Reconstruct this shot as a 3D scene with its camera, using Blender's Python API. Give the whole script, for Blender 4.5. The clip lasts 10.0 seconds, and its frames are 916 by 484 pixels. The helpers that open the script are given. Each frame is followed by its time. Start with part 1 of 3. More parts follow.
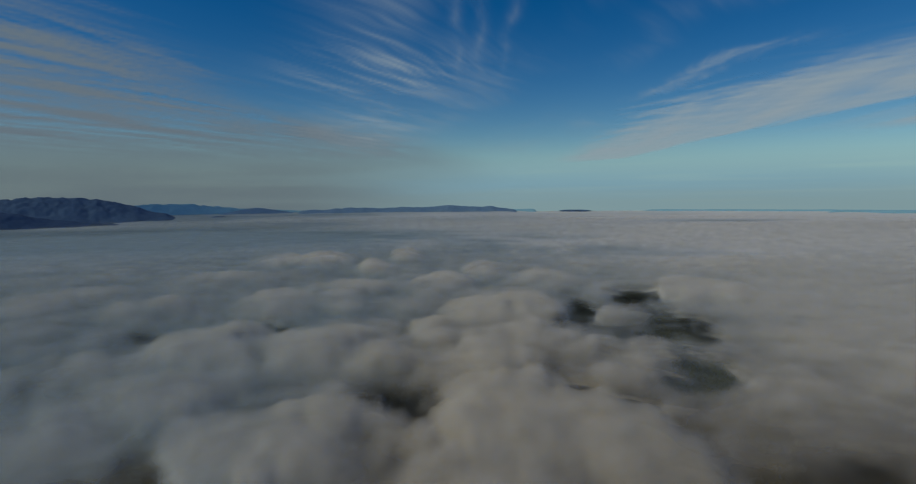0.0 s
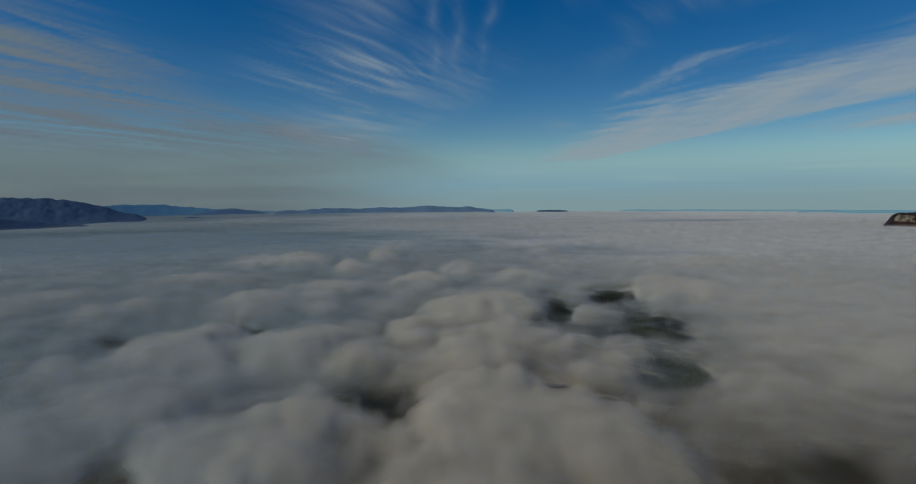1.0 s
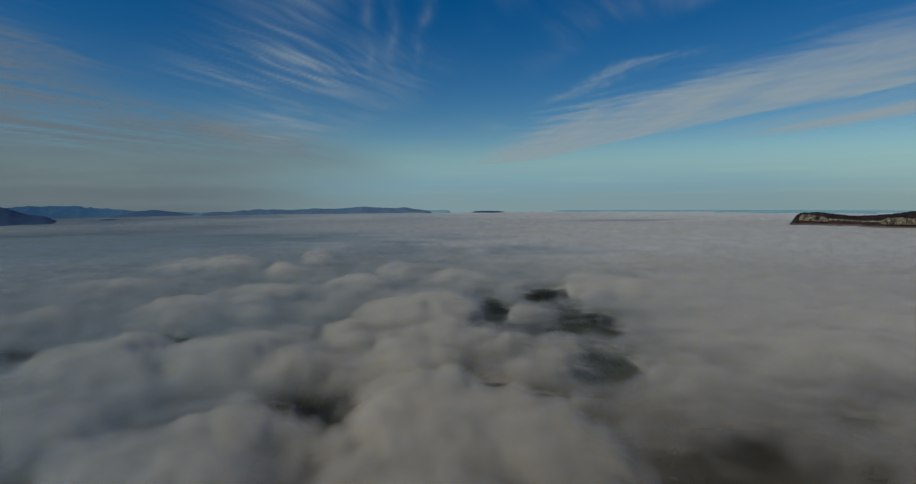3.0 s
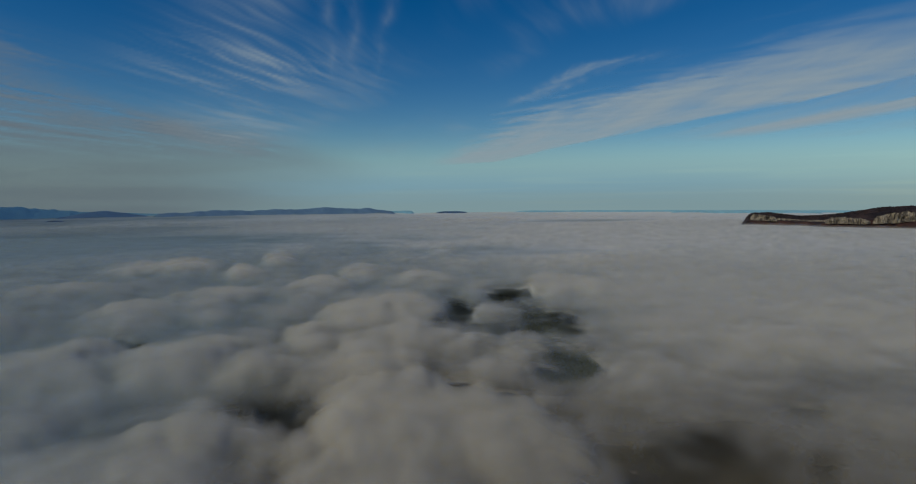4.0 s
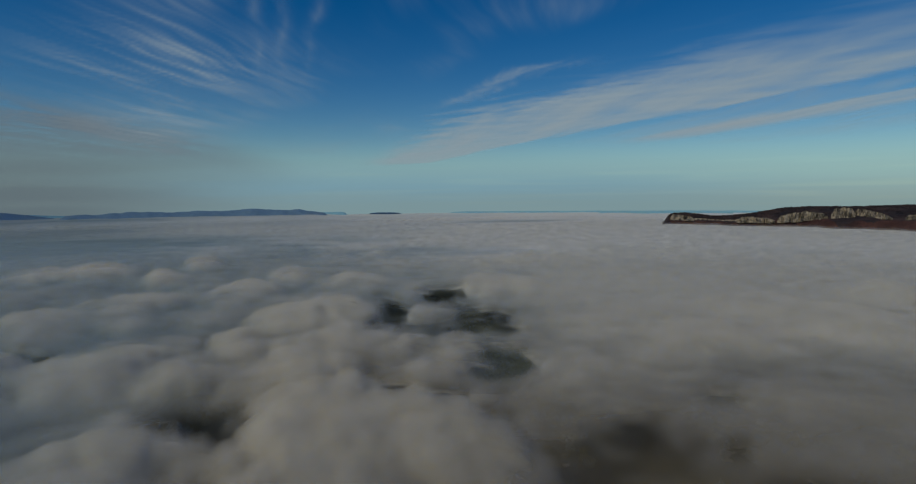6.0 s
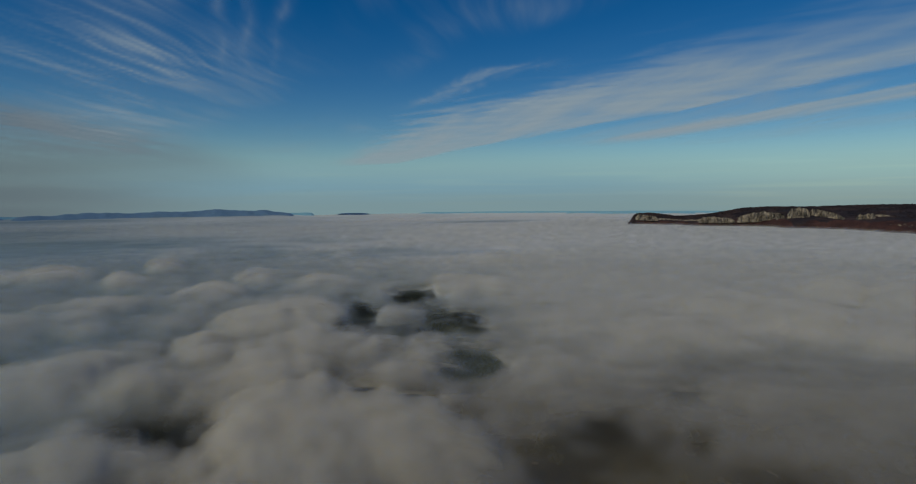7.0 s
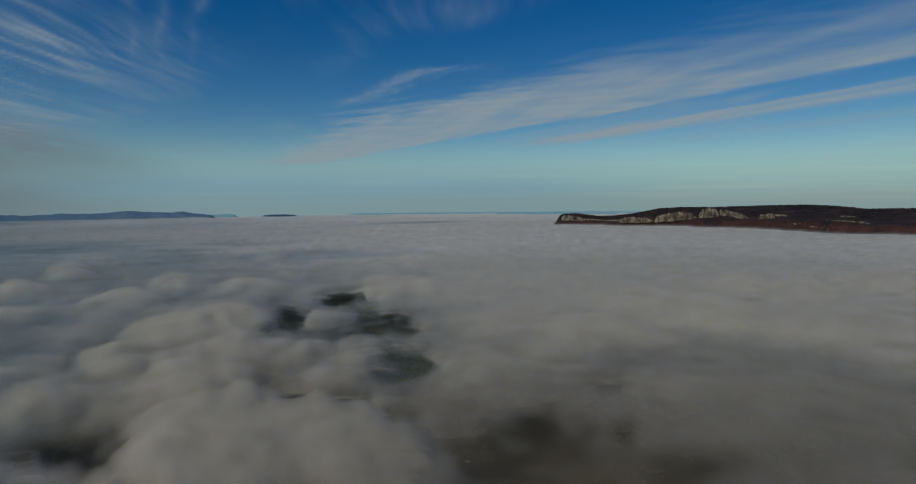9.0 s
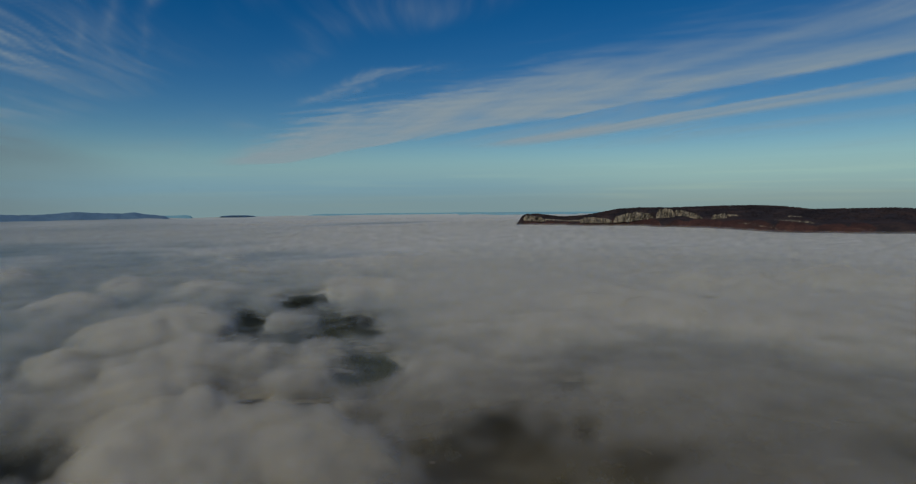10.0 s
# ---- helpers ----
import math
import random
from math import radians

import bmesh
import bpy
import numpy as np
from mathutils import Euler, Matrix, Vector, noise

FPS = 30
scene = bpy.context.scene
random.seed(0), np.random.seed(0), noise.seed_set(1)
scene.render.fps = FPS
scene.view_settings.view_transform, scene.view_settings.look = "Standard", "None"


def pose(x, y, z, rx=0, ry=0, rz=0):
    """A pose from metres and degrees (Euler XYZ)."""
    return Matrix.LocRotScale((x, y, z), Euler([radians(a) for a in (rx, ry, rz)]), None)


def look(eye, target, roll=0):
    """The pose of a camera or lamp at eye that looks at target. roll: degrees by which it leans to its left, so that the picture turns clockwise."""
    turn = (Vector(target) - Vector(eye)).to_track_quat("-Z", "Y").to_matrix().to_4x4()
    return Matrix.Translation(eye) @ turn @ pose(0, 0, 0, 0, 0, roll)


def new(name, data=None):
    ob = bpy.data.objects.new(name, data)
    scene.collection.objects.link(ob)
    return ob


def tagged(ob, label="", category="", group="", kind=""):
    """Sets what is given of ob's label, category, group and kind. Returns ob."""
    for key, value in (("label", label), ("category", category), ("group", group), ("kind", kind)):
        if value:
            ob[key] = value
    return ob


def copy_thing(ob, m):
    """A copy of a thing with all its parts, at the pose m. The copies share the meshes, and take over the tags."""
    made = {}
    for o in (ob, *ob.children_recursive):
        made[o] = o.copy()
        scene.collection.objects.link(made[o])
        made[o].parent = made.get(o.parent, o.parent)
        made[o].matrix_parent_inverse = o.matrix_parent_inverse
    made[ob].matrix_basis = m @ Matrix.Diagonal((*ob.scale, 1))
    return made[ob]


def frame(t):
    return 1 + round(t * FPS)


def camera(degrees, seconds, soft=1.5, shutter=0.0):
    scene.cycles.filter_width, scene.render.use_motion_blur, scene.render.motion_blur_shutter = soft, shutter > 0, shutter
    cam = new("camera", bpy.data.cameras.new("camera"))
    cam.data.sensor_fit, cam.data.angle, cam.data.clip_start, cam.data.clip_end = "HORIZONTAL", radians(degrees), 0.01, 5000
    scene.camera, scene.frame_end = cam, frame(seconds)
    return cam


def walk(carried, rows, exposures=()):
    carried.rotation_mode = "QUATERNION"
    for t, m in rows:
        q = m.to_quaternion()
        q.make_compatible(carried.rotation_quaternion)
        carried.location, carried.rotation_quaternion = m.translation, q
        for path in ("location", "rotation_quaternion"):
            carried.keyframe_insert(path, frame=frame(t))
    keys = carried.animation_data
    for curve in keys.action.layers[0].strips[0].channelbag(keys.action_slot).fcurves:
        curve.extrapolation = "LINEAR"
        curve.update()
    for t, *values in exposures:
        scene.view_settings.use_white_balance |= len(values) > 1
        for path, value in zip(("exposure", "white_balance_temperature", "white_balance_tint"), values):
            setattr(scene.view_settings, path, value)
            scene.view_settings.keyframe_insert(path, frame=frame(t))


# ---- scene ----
# A drone hangs 120 m over a sea of fog and turns slowly to the right.
# Plan: the camera stands at (0, 0), y is the first view, z = 0 is the mean top of the fog.
EYE = 120.0

# ---- camera ----
scene.cycles.transparent_max_bounces = 40
cam = camera(80.29, 10.0, soft=1.2)
TURN = (
    (0, -0.00, -4.765, -0.566),
    (0.5, -1.00, -4.756, -0.561),
    (1, -2.33, -4.747, -0.555),
    (1.5, -3.90, -4.738, -0.550),
    (2, -5.50, -4.728, -0.545),
    (2.5, -7.17, -4.718, -0.540),
    (4, -12.84, -4.687, -0.525),
    (4.5, -14.69, -4.676, -0.520),
    (5, -16.57, -4.665, -0.514),
    (5.5, -18.20, -4.654, -0.509),
    (7, -23.04, -4.619, -0.494),
    (7.5, -24.76, -4.607, -0.489),
    (8, -26.67, -4.595, -0.484),
    (8.5, -28.42, -4.582, -0.479),
    (9, -30.35, -4.570, -0.473),
    (9.5, -32.24, -4.557, -0.468),
    (10, -34.25, -4.544, -0.463),
)
walk(cam, [(t, pose(0, 0, EYE, 0, 0, yaw) @ pose(0, 0, 0, 90 + pitch) @ pose(0, 0, 0, 0, 0, roll)) for t, yaw, pitch, roll in TURN],
     exposures=((0.0, -0.46, 8100.0, -8.0), (10.0, -0.56, 8100.0, -8.0)))

# ---- light ----
SUN_AZ, SUN_EL = 112.0, 40.0          # degrees to the left of the first view, and up
world = bpy.data.worlds.new("sky")
scene.world = world
world.use_nodes = True
wn, wl = world.node_tree.nodes, world.node_tree.links
sky = wn.new("ShaderNodeTexSky")
sky.sky_type, sky.sun_disc = "NISHITA", False
sky.sun_elevation, sky.sun_rotation = radians(SUN_EL), radians(-SUN_AZ)
sky.altitude, sky.air_density, sky.dust_density, sky.ozone_density = 900, 1.0, 0.15, 4.0
rich = wn.new("ShaderNodeHueSaturation")
rich.inputs["Saturation"].default_value = 1.42
rich.inputs["Hue"].default_value = 0.515
wl.new(sky.outputs[0], rich.inputs["Color"])
wl.new(rich.outputs[0], wn["Background"].inputs[0])
wn["Background"].inputs[1].default_value = 0.097
sun = new("sun", bpy.data.lights.new("sun", "SUN"))
sun.data.energy, sun.data.angle, sun.data.color = 2.35, radians(30), (1.0, 0.87, 0.71)
sun_to = Vector((-math.sin(radians(SUN_AZ)) * math.cos(radians(SUN_EL)), math.cos(radians(SUN_AZ)) * math.cos(radians(SUN_EL)), math.sin(radians(SUN_EL))))
sun.matrix_world = look(sun_to * 400, (0, 0, 0))


# ---- noise on arrays ----
def hash01(ix, iy, seed):
    h = (ix.astype(np.int64) * 374761393 + iy.astype(np.int64) * 668265263 + seed * 974634541) & 0xFFFFFFFF
    h = ((h ^ (h >> 13)) * 1274126177) & 0xFFFFFFFF
    return ((h ^ (h >> 16)) & 0xFFFFFF) / float(0xFFFFFF)


def perlin(x, y, seed=0):
    """Gradient noise in about -1 .. 1."""
    ix, iy = np.floor(x), np.floor(y)
    fx, fy = x - ix, y - iy
    u, v = fx ** 3 * (fx * (fx * 6 - 15) + 10), fy ** 3 * (fy * (fy * 6 - 15) + 10)

    def corner(dx, dy):
        a = hash01(ix + dx, iy + dy, seed) * math.tau
        return np.cos(a) * (fx - dx) + np.sin(a) * (fy - dy)
    low = corner(0, 0) * (1 - u) + corner(1, 0) * u
    high = corner(0, 1) * (1 - u) + corner(1, 1) * u
    return 1.5 * (low * (1 - v) + high * v)


def fbm(x, y, octaves=4, seed=0, gain=0.5):
    total, amp = np.zeros_like(x), 1.0
    for k in range(octaves):
        total += amp * perlin(x * 2.03 ** k, y * 2.03 ** k, seed + 7 * k)
        amp *= gain
    return total


def smooth(a, b, x):
    t = np.clip((x - a) / (b - a), 0, 1)
    return t * t * (3 - 2 * t)


# ---- mesh helpers ----
def sheet_mesh(name, X, Y, Z, keep=None, **attributes):
    """A smooth grid mesh from three equal 2D arrays; keep: which quads stay; attributes: point values."""
    rows, cols = X.shape
    index = np.arange(rows * cols).reshape(rows, cols)
    quads = np.stack([index[:-1, :-1], index[:-1, 1:], index[1:, 1:], index[1:, :-1]], -1).reshape(-1, 4)
    co = np.stack([X, Y, Z], -1).reshape(-1, 3)
    values = {k: np.asarray(v, float).reshape(len(co), -1) for k, v in attributes.items()}
    if keep is not None:
        quads = quads[keep.reshape(-1)]
        used, quads = np.unique(quads, return_inverse=True)
        quads, co = quads.reshape(-1, 4), co[used]
        values = {k: v[used] for k, v in values.items()}
    me = bpy.data.meshes.new(name)
    me.vertices.add(len(co))
    me.vertices.foreach_set("co", co.astype(np.float32).ravel())
    me.loops.add(len(quads) * 4)
    me.loops.foreach_set("vertex_index", quads.astype(np.int32).ravel())
    me.polygons.add(len(quads))
    me.polygons.foreach_set("loop_start", np.arange(0, len(quads) * 4, 4, dtype=np.int32))
    me.update(calc_edges=True)
    me.polygons.foreach_set("use_smooth", np.ones(len(quads), dtype=bool))
    for key, v in values.items():
        if v.shape[1] == 3:
            me.attributes.new(key, "FLOAT_VECTOR", "POINT").data.foreach_set("vector", v.astype(np.float32).ravel())
        else:
            me.attributes.new(key, "FLOAT", "POINT").data.foreach_set("value", v.astype(np.float32).ravel())
    me.update()
    return me


def thing(name, label, category, kind="", group="", at=(0, 0, 0), turn=0):
    ob = new(name)
    ob.empty_display_size = 1
    ob.matrix_world = pose(*at, 0, 0, turn)
    return tagged(ob, label, category, group, kind)


def part(name, mesh, material, parent=None, label="", kind=""):
    if isinstance(mesh, bmesh.types.BMesh):
        bm, mesh = mesh, bpy.data.meshes.new(name)
        bm.to_mesh(mesh)
        bm.free()
    mesh.materials.append(material)
    ob = new(name, mesh)
    ob.parent = parent
    return tagged(ob, label, "", "", kind)


def polar(az, r):
    a = np.radians(az)
    return -np.sin(a) * r, np.cos(a) * r


# ---- materials ----
def material(name):
    m = bpy.data.materials.new(name)
    m.use_nodes = True
    m.node_tree.nodes.clear()
    return m, m.node_tree.nodes, m.node_tree.links


def node(nodes, kind, **values):
    n = nodes.new(kind)
    for k, v in values.items():
        if k in n.inputs:
            n.inputs[k].default_value = v
    return n


def noise_node(nodes, links, coord, scale, detail=4.0, rough=0.55, stretch=(1, 1, 1)):
    mp = node(nodes, "ShaderNodeMapping")
    mp.inputs["Scale"].default_value = stretch
    links.new(coord, mp.inputs[0])
    n = node(nodes, "ShaderNodeTexNoise", Scale=scale, Detail=detail, Roughness=rough)
    links.new(mp.outputs[0], n.inputs["Vector"])
    return n.outputs["Fac"]


def ramp(nodes, links, value, stops):
    r = nodes.new("ShaderNodeValToRGB")
    el = r.color_ramp.elements
    while len(el) < len(stops):
        el.new(0.5)
    for e, (p, c) in zip(el, stops):
        e.position, e.color = p, (*c, 1) if len(c) == 3 else (c[0], c[0], c[0], 1)
    links.new(value, r.inputs[0])
    return r.outputs[0]


def maths(nodes, links, op, a, b=0.5):
    n = nodes.new("ShaderNodeMath")
    n.operation = op
    for slot, v in zip(n.inputs, (a, b)):
        if isinstance(v, (int, float)):
            slot.default_value = v
        else:
            links.new(v, slot)
    return n.outputs[0]


def vapour(name, colour, dense=1.0, ragged=0.0, scale=0.05, sky_glow=False, thin=None, thin_haze=None, haze_colour=None):
    """Cloud: scatters light, or with sky_glow gives off its own in place of sunlight; as dense as the point value
    'cover' says, frayed by a noise; its lumps lean as 'lean' says.
    """
    m, n, l = material(name)
    out, mix, clear = n.new("ShaderNodeOutputMaterial"), n.new("ShaderNodeMixShader"), n.new("ShaderNodeBsdfTransparent")
    near = n.new("ShaderNodeBsdfDiffuse")
    at = n.new("ShaderNodeAttribute")
    at.attribute_name = "cover"
    co = n.new("ShaderNodeTexCoord").outputs["Object"]
    tint = noise_node(n, l, co, 0.0004 if sky_glow else 0.04, 2 if sky_glow else 3.5, 0.5)
    low = 0.97 if sky_glow else 0.85
    col = ramp(n, l, tint, [(0.3, tuple(c * low for c in colour)), (0.7, colour)])
    if thin:                                                     # dips darker than heads, far parts bluer: shade and haze put into the colour
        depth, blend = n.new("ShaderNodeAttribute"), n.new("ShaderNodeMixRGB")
        depth.attribute_name = "thick_tone"
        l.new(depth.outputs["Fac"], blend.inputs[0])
        # blue haze of distance, mixed into the fog's own colour
        haze_tint, hazed = n.new("ShaderNodeAttribute"), n.new("ShaderNodeMixRGB")
        haze_tint.attribute_name = "haze_tint"
        l.new(haze_tint.outputs["Fac"], hazed.inputs[0])
        hazed.inputs[1].default_value, hazed.inputs[2].default_value = (*thin, 1), (*thin_haze, 1)
        l.new(hazed.outputs[0], blend.inputs[1])
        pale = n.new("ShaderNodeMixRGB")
        l.new(haze_tint.outputs["Fac"], pale.inputs[0])
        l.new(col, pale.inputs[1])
        pale.inputs[2].default_value = (*haze_colour, 1)
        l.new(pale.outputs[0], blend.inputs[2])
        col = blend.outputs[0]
    l.new(col, near.inputs["Color"])
    under, both = n.new("ShaderNodeBsdfTranslucent"), n.new("ShaderNodeMixShader")     # some light goes on through the fog
    l.new(col, under.inputs["Color"])
    both.inputs[0].default_value = 0.2
    l.new(near.outputs[0], both.inputs[1])
    l.new(under.outputs[0], both.inputs[2])
    shade = both.outputs[0]
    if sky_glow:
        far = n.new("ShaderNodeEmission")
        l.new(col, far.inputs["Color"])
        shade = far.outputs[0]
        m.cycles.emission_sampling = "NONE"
    else:
        way = n.new("ShaderNodeAttribute")
        way.attribute_name = "lean"
        l.new(way.outputs["Vector"], near.inputs["Normal"])
        l.new(way.outputs["Vector"], under.inputs["Normal"])
    cover = at.outputs["Fac"]
    if ragged:
        g = noise_node(n, l, co, scale, 2.5, 0.45)
        cover = maths(n, l, "ADD", cover, maths(n, l, "MULTIPLY", maths(n, l, "SUBTRACT", g, 0.5), ragged))
    clamp = n.new("ShaderNodeMapRange")
    clamp.interpolation_type = "SMOOTHSTEP"
    clamp.inputs["To Max"].default_value = dense
    l.new(cover, clamp.inputs["Value"])
    l.new(clamp.outputs[0], mix.inputs[0])
    l.new(clear.outputs[0], mix.inputs[1])
    l.new(shade, mix.inputs[2])
    l.new(mix.outputs[0], out.inputs[0])
    return m


def land(name, stops, scale, rough=0.95, bump=0.0, stretch=(1, 1, 1), second=None):
    """Rough ground, woods or rock: two scales of blotches and a relief."""
    m, n, l = material(name)
    out = n.new("ShaderNodeOutputMaterial")
    bs = node(n, "ShaderNodeBsdfPrincipled", Roughness=rough)
    bs.inputs["Specular IOR Level"].default_value = 0.15
    co = n.new("ShaderNodeTexCoord").outputs["Object"]
    a = noise_node(n, l, co, scale, 5, 0.6, stretch)
    b = noise_node(n, l, co, scale * 7, 4, 0.6, stretch)
    mixed = maths(n, l, "ADD", maths(n, l, "MULTIPLY", a, 0.6), maths(n, l, "MULTIPLY", b, 0.4))
    l.new(ramp(n, l, mixed, stops), bs.inputs["Base Color"])
    if bump:
        bp = node(n, "ShaderNodeBump", Strength=1.0, Distance=bump)
        l.new(b, bp.inputs["Height"])
        l.new(bp.outputs[0], bs.inputs["Normal"])
    l.new(bs.outputs[0], out.inputs[0])
    return m


# fog colours carry shade: light heads, dark dips, blue haze far off
FOG = vapour("fog", (0.80, 0.80, 0.805), 1.0, 0.25, 0.02, thin=(0.335, 0.325, 0.315), thin_haze=(0.27, 0.395, 0.52), haze_colour=(0.735, 0.765, 0.815))
FOG_VEIL = vapour("fog_veil", (0.82, 0.82, 0.825), 1.0, 0.22, 0.04, thin=(0.345, 0.335, 0.325), thin_haze=(0.28, 0.405, 0.53), haze_colour=(0.75, 0.78, 0.83))
LEAN = 0.42
# high clouds and haze glow: their sunlit tone is put into the emission
CIRRUS = vapour("cirrus", (0.355, 0.44, 0.64), 1.0, sky_glow=True)
VEIL = vapour("cirrus_veil", (0.178, 0.232, 0.365), 1.0, sky_glow=True)
GREY_HAZE_GLOW = vapour("grey_haze_glow", (0.162, 0.213, 0.315), 1.0, sky_glow=True)
LOW_HAZE_GLOW = vapour("low_haze_glow", (0.285, 0.40, 0.53), 1.0, sky_glow=True)
HAZE_GLOW = vapour("haze", (0.235, 0.44, 0.725), 1.0, sky_glow=True)
# woods of the far hills: blue distance haze is painted into the base colour
FAR_WOODS_HAZED = land("far_woods_hazed", [(0.3, (0.040, 0.090, 0.190)), (0.7, (0.058, 0.118, 0.230))], 0.01)
NEAR_WOODS_HAZED = land("near_woods_hazed", [(0.3, (0.026, 0.062, 0.150)), (0.7, (0.038, 0.084, 0.180))], 0.01)
MID_WOODS_HAZED = land("mid_woods_hazed", [(0.3, (0.105, 0.20, 0.345)), (0.7, (0.13, 0.235, 0.395))], 0.01)
DIM_WOODS_HAZED = land("dim_woods_hazed", [(0.3, (0.19, 0.40, 0.55)), (0.7, (0.22, 0.44, 0.60))], 0.01)
BARE_WOODS = land("bare_woods", [(0.38, (0.019, 0.018, 0.026)), (0.5, (0.034, 0.027, 0.034)), (0.64, (0.066, 0.044, 0.045))], 0.012, bump=3.0)
SCRUB = land("scrub", [(0.38, (0.030, 0.019, 0.022)), (0.5, (0.056, 0.029, 0.031)), (0.64, (0.100, 0.050, 0.046))], 0.02, bump=2.0)
ROCK = land("limestone", [(0.42, (0.05, 0.047, 0.05)), (0.50, (0.22, 0.195, 0.17)), (0.60, (0.54, 0.47, 0.39))], 0.07, bump=3.0, stretch=(1, 1, 0.3))
VALLEY = land("valley", [(0.38, (0.010, 0.016, 0.014)), (0.52, (0.020, 0.026, 0.020)), (0.66, (0.05, 0.048, 0.032))], 0.008)
LEAF = land("leaf", [(0.3, (0.02, 0.03, 0.014)), (0.7, (0.045, 0.05, 0.025))], 0.2)
PLASTER = land("plaster", [(0.3, (0.62, 0.58, 0.50)), (0.7, (0.74, 0.71, 0.64))], 0.4)
ROOF_TILE = land("roof_tile", [(0.3, (0.22, 0.10, 0.06)), (0.7, (0.32, 0.15, 0.09))], 0.8)
GLASS = land("window_glass", [(0.3, (0.02, 0.025, 0.03)), (0.7, (0.03, 0.035, 0.04))], 0.8, 0.1)

# ---- the sea of fog ----
# heads: x, y, radius across, radius along, height
HEADS_NEAR = (
    (-70, 288, 36, 34, 27), (-86, 262, 45, 40, 24), (-94, 225, 45, 40, 18), (-124, 237, 40, 40, 12), (32, 316, 46, 42, 24), (-4, 268, 28, 24, 17), (-50, 398, 38, 26, 20), (8, 372, 34, 22, 16),
    (60, 294, 40, 38, 25), (80, 258, 36, 34, 24), (99, 225, 31, 31, 20), (21, 252, 49, 40, 22), (1, 218, 40, 36, 18),
    (71, 601, 40, 38, 29), (23, 588, 45, 45, 26), (-15, 494, 34, 36, 24), (32, 504, 56, 49, 22), (40, 437, 56, 40, 18),
    (108, 440, 36, 36, 14), (131, 392, 27, 27, 10),
)
HEADS_WEST = (
    (-213, 428, 54, 54, 29), (-346, 808, 70, 84, 21), (-195, 464, 36, 36, 26), (-296, 388, 46, 46, 21), (-199, 328, 49, 45, 23),
    (-118, 437, 44, 44, 18), (-213, 642, 56, 66, 16), (-480, 665, 84, 108, 13), (-342, 611, 50, 60, 16), (-156, 290, 46, 41, 16),
    (-228, 284, 49, 49, 16), (-60, 405, 32, 32, 16),
)
HEADS_FAR = (
    (-270, 1089, 51, 61, 27), (-150, 963, 49, 58, 25), (-102, 1123, 49, 68, 25), (-12, 772, 50, 56, 27), (-154, 727, 57, 62, 22),
    (58, 957, 52, 68, 22), (130, 827, 55, 76, 15), (247, 1258, 36, 60, 15), (296, 716, 62, 54, 21), (314, 671, 52, 53, 22),
    (557, 1039, 89, 125, 18), (-367, 1116, 58, 82, 20),
)
HEADS_EAST = (
    (718, 449, 40, 44, 35), (721, 371, 48, 48, 35), (898, 340, 64, 78, 32), (521, 360, 68, 68, 26), (530, 449, 56, 66, 20),
    (882, 272, 52, 62, 29), (564, 263, 80, 80, 14), (555, 178, 76, 76, 14), (372, 371, 58, 58, 14), (384, 153, 70, 70, 12),
    (323, 196, 60, 60, 12),
)
# hollows: x, y, radius across, radius along, turn, how far open
HOLLOWS = (
    (-36, 322, 30, 36, 20, 0.78), (-22, 272, 7, 24, 5, 0.5), (95, 340, 17, 62, 37, 0.85), (131, 602, 20, 90, -12, 1.05),
    (222, 680, 32, 78, -18, 0.85), (210, 522, 36, 90, -22, 0.92), (175, 398, 22, 44, -24, 0.95), (166, 200, 40, 50, -38, 1.05),
)
DIPS = (
    (145, 510, 16, 50, -16, 0.7), (-193, 543, 24, 46, 20, 0.6), (-49, 531, 9, 60, 5, 0.45), (-151, 230, 25, 40, 33, 0.85),
    (-301, 505, 28, 76, 31, 0.4), (200, 168, 50, 30, -48, 0.8), (272, 254, 24, 60, -47, 0.35), (346, 96, 30, 60, -75, 0.3),
    (-591, 1128, 190, 260, 28, 0.4), (-70, 362, 38, 14, 11, 0.3), (213, 409, 32, 58, -28, 0.3), (-287, 369, 32, 60, 38, 0.3),
    (282, 170, 25, 44, -59, 0.25),
)


def across(x, y, cx, cy, rx, ry, turn):
    c, s = math.cos(radians(turn)), math.sin(radians(turn))
    dx, dy = x - cx, y - cy
    return np.sqrt(((dx * c + dy * s) / rx) ** 2 + ((-dx * s + dy * c) / ry) ** 2)


def puffs(x, y, cell, seed):
    """Round heads that run softly into one another, one in each cell, about 0 .. 1."""
    x, y = x / cell, y / cell
    ix, iy = np.floor(x), np.floor(y)
    total = np.zeros_like(x)
    for dx in (-1, 0, 1):
        for dy in (-1, 0, 1):
            cx, cy = ix + dx, iy + dy
            px, py = cx + hash01(cx, cy, seed), cy + hash01(cx, cy, seed + 1)
            size, tall = 0.65 + 0.35 * hash01(cx, cy, seed + 2), 0.45 + 0.55 * hash01(cx, cy, seed + 3)
            d2 = ((x - px) ** 2 + (y - py) ** 2) / size ** 2
            total += (tall * np.clip(1 - d2, 0, 1) ** 1.3) ** 5
    return total ** 0.2


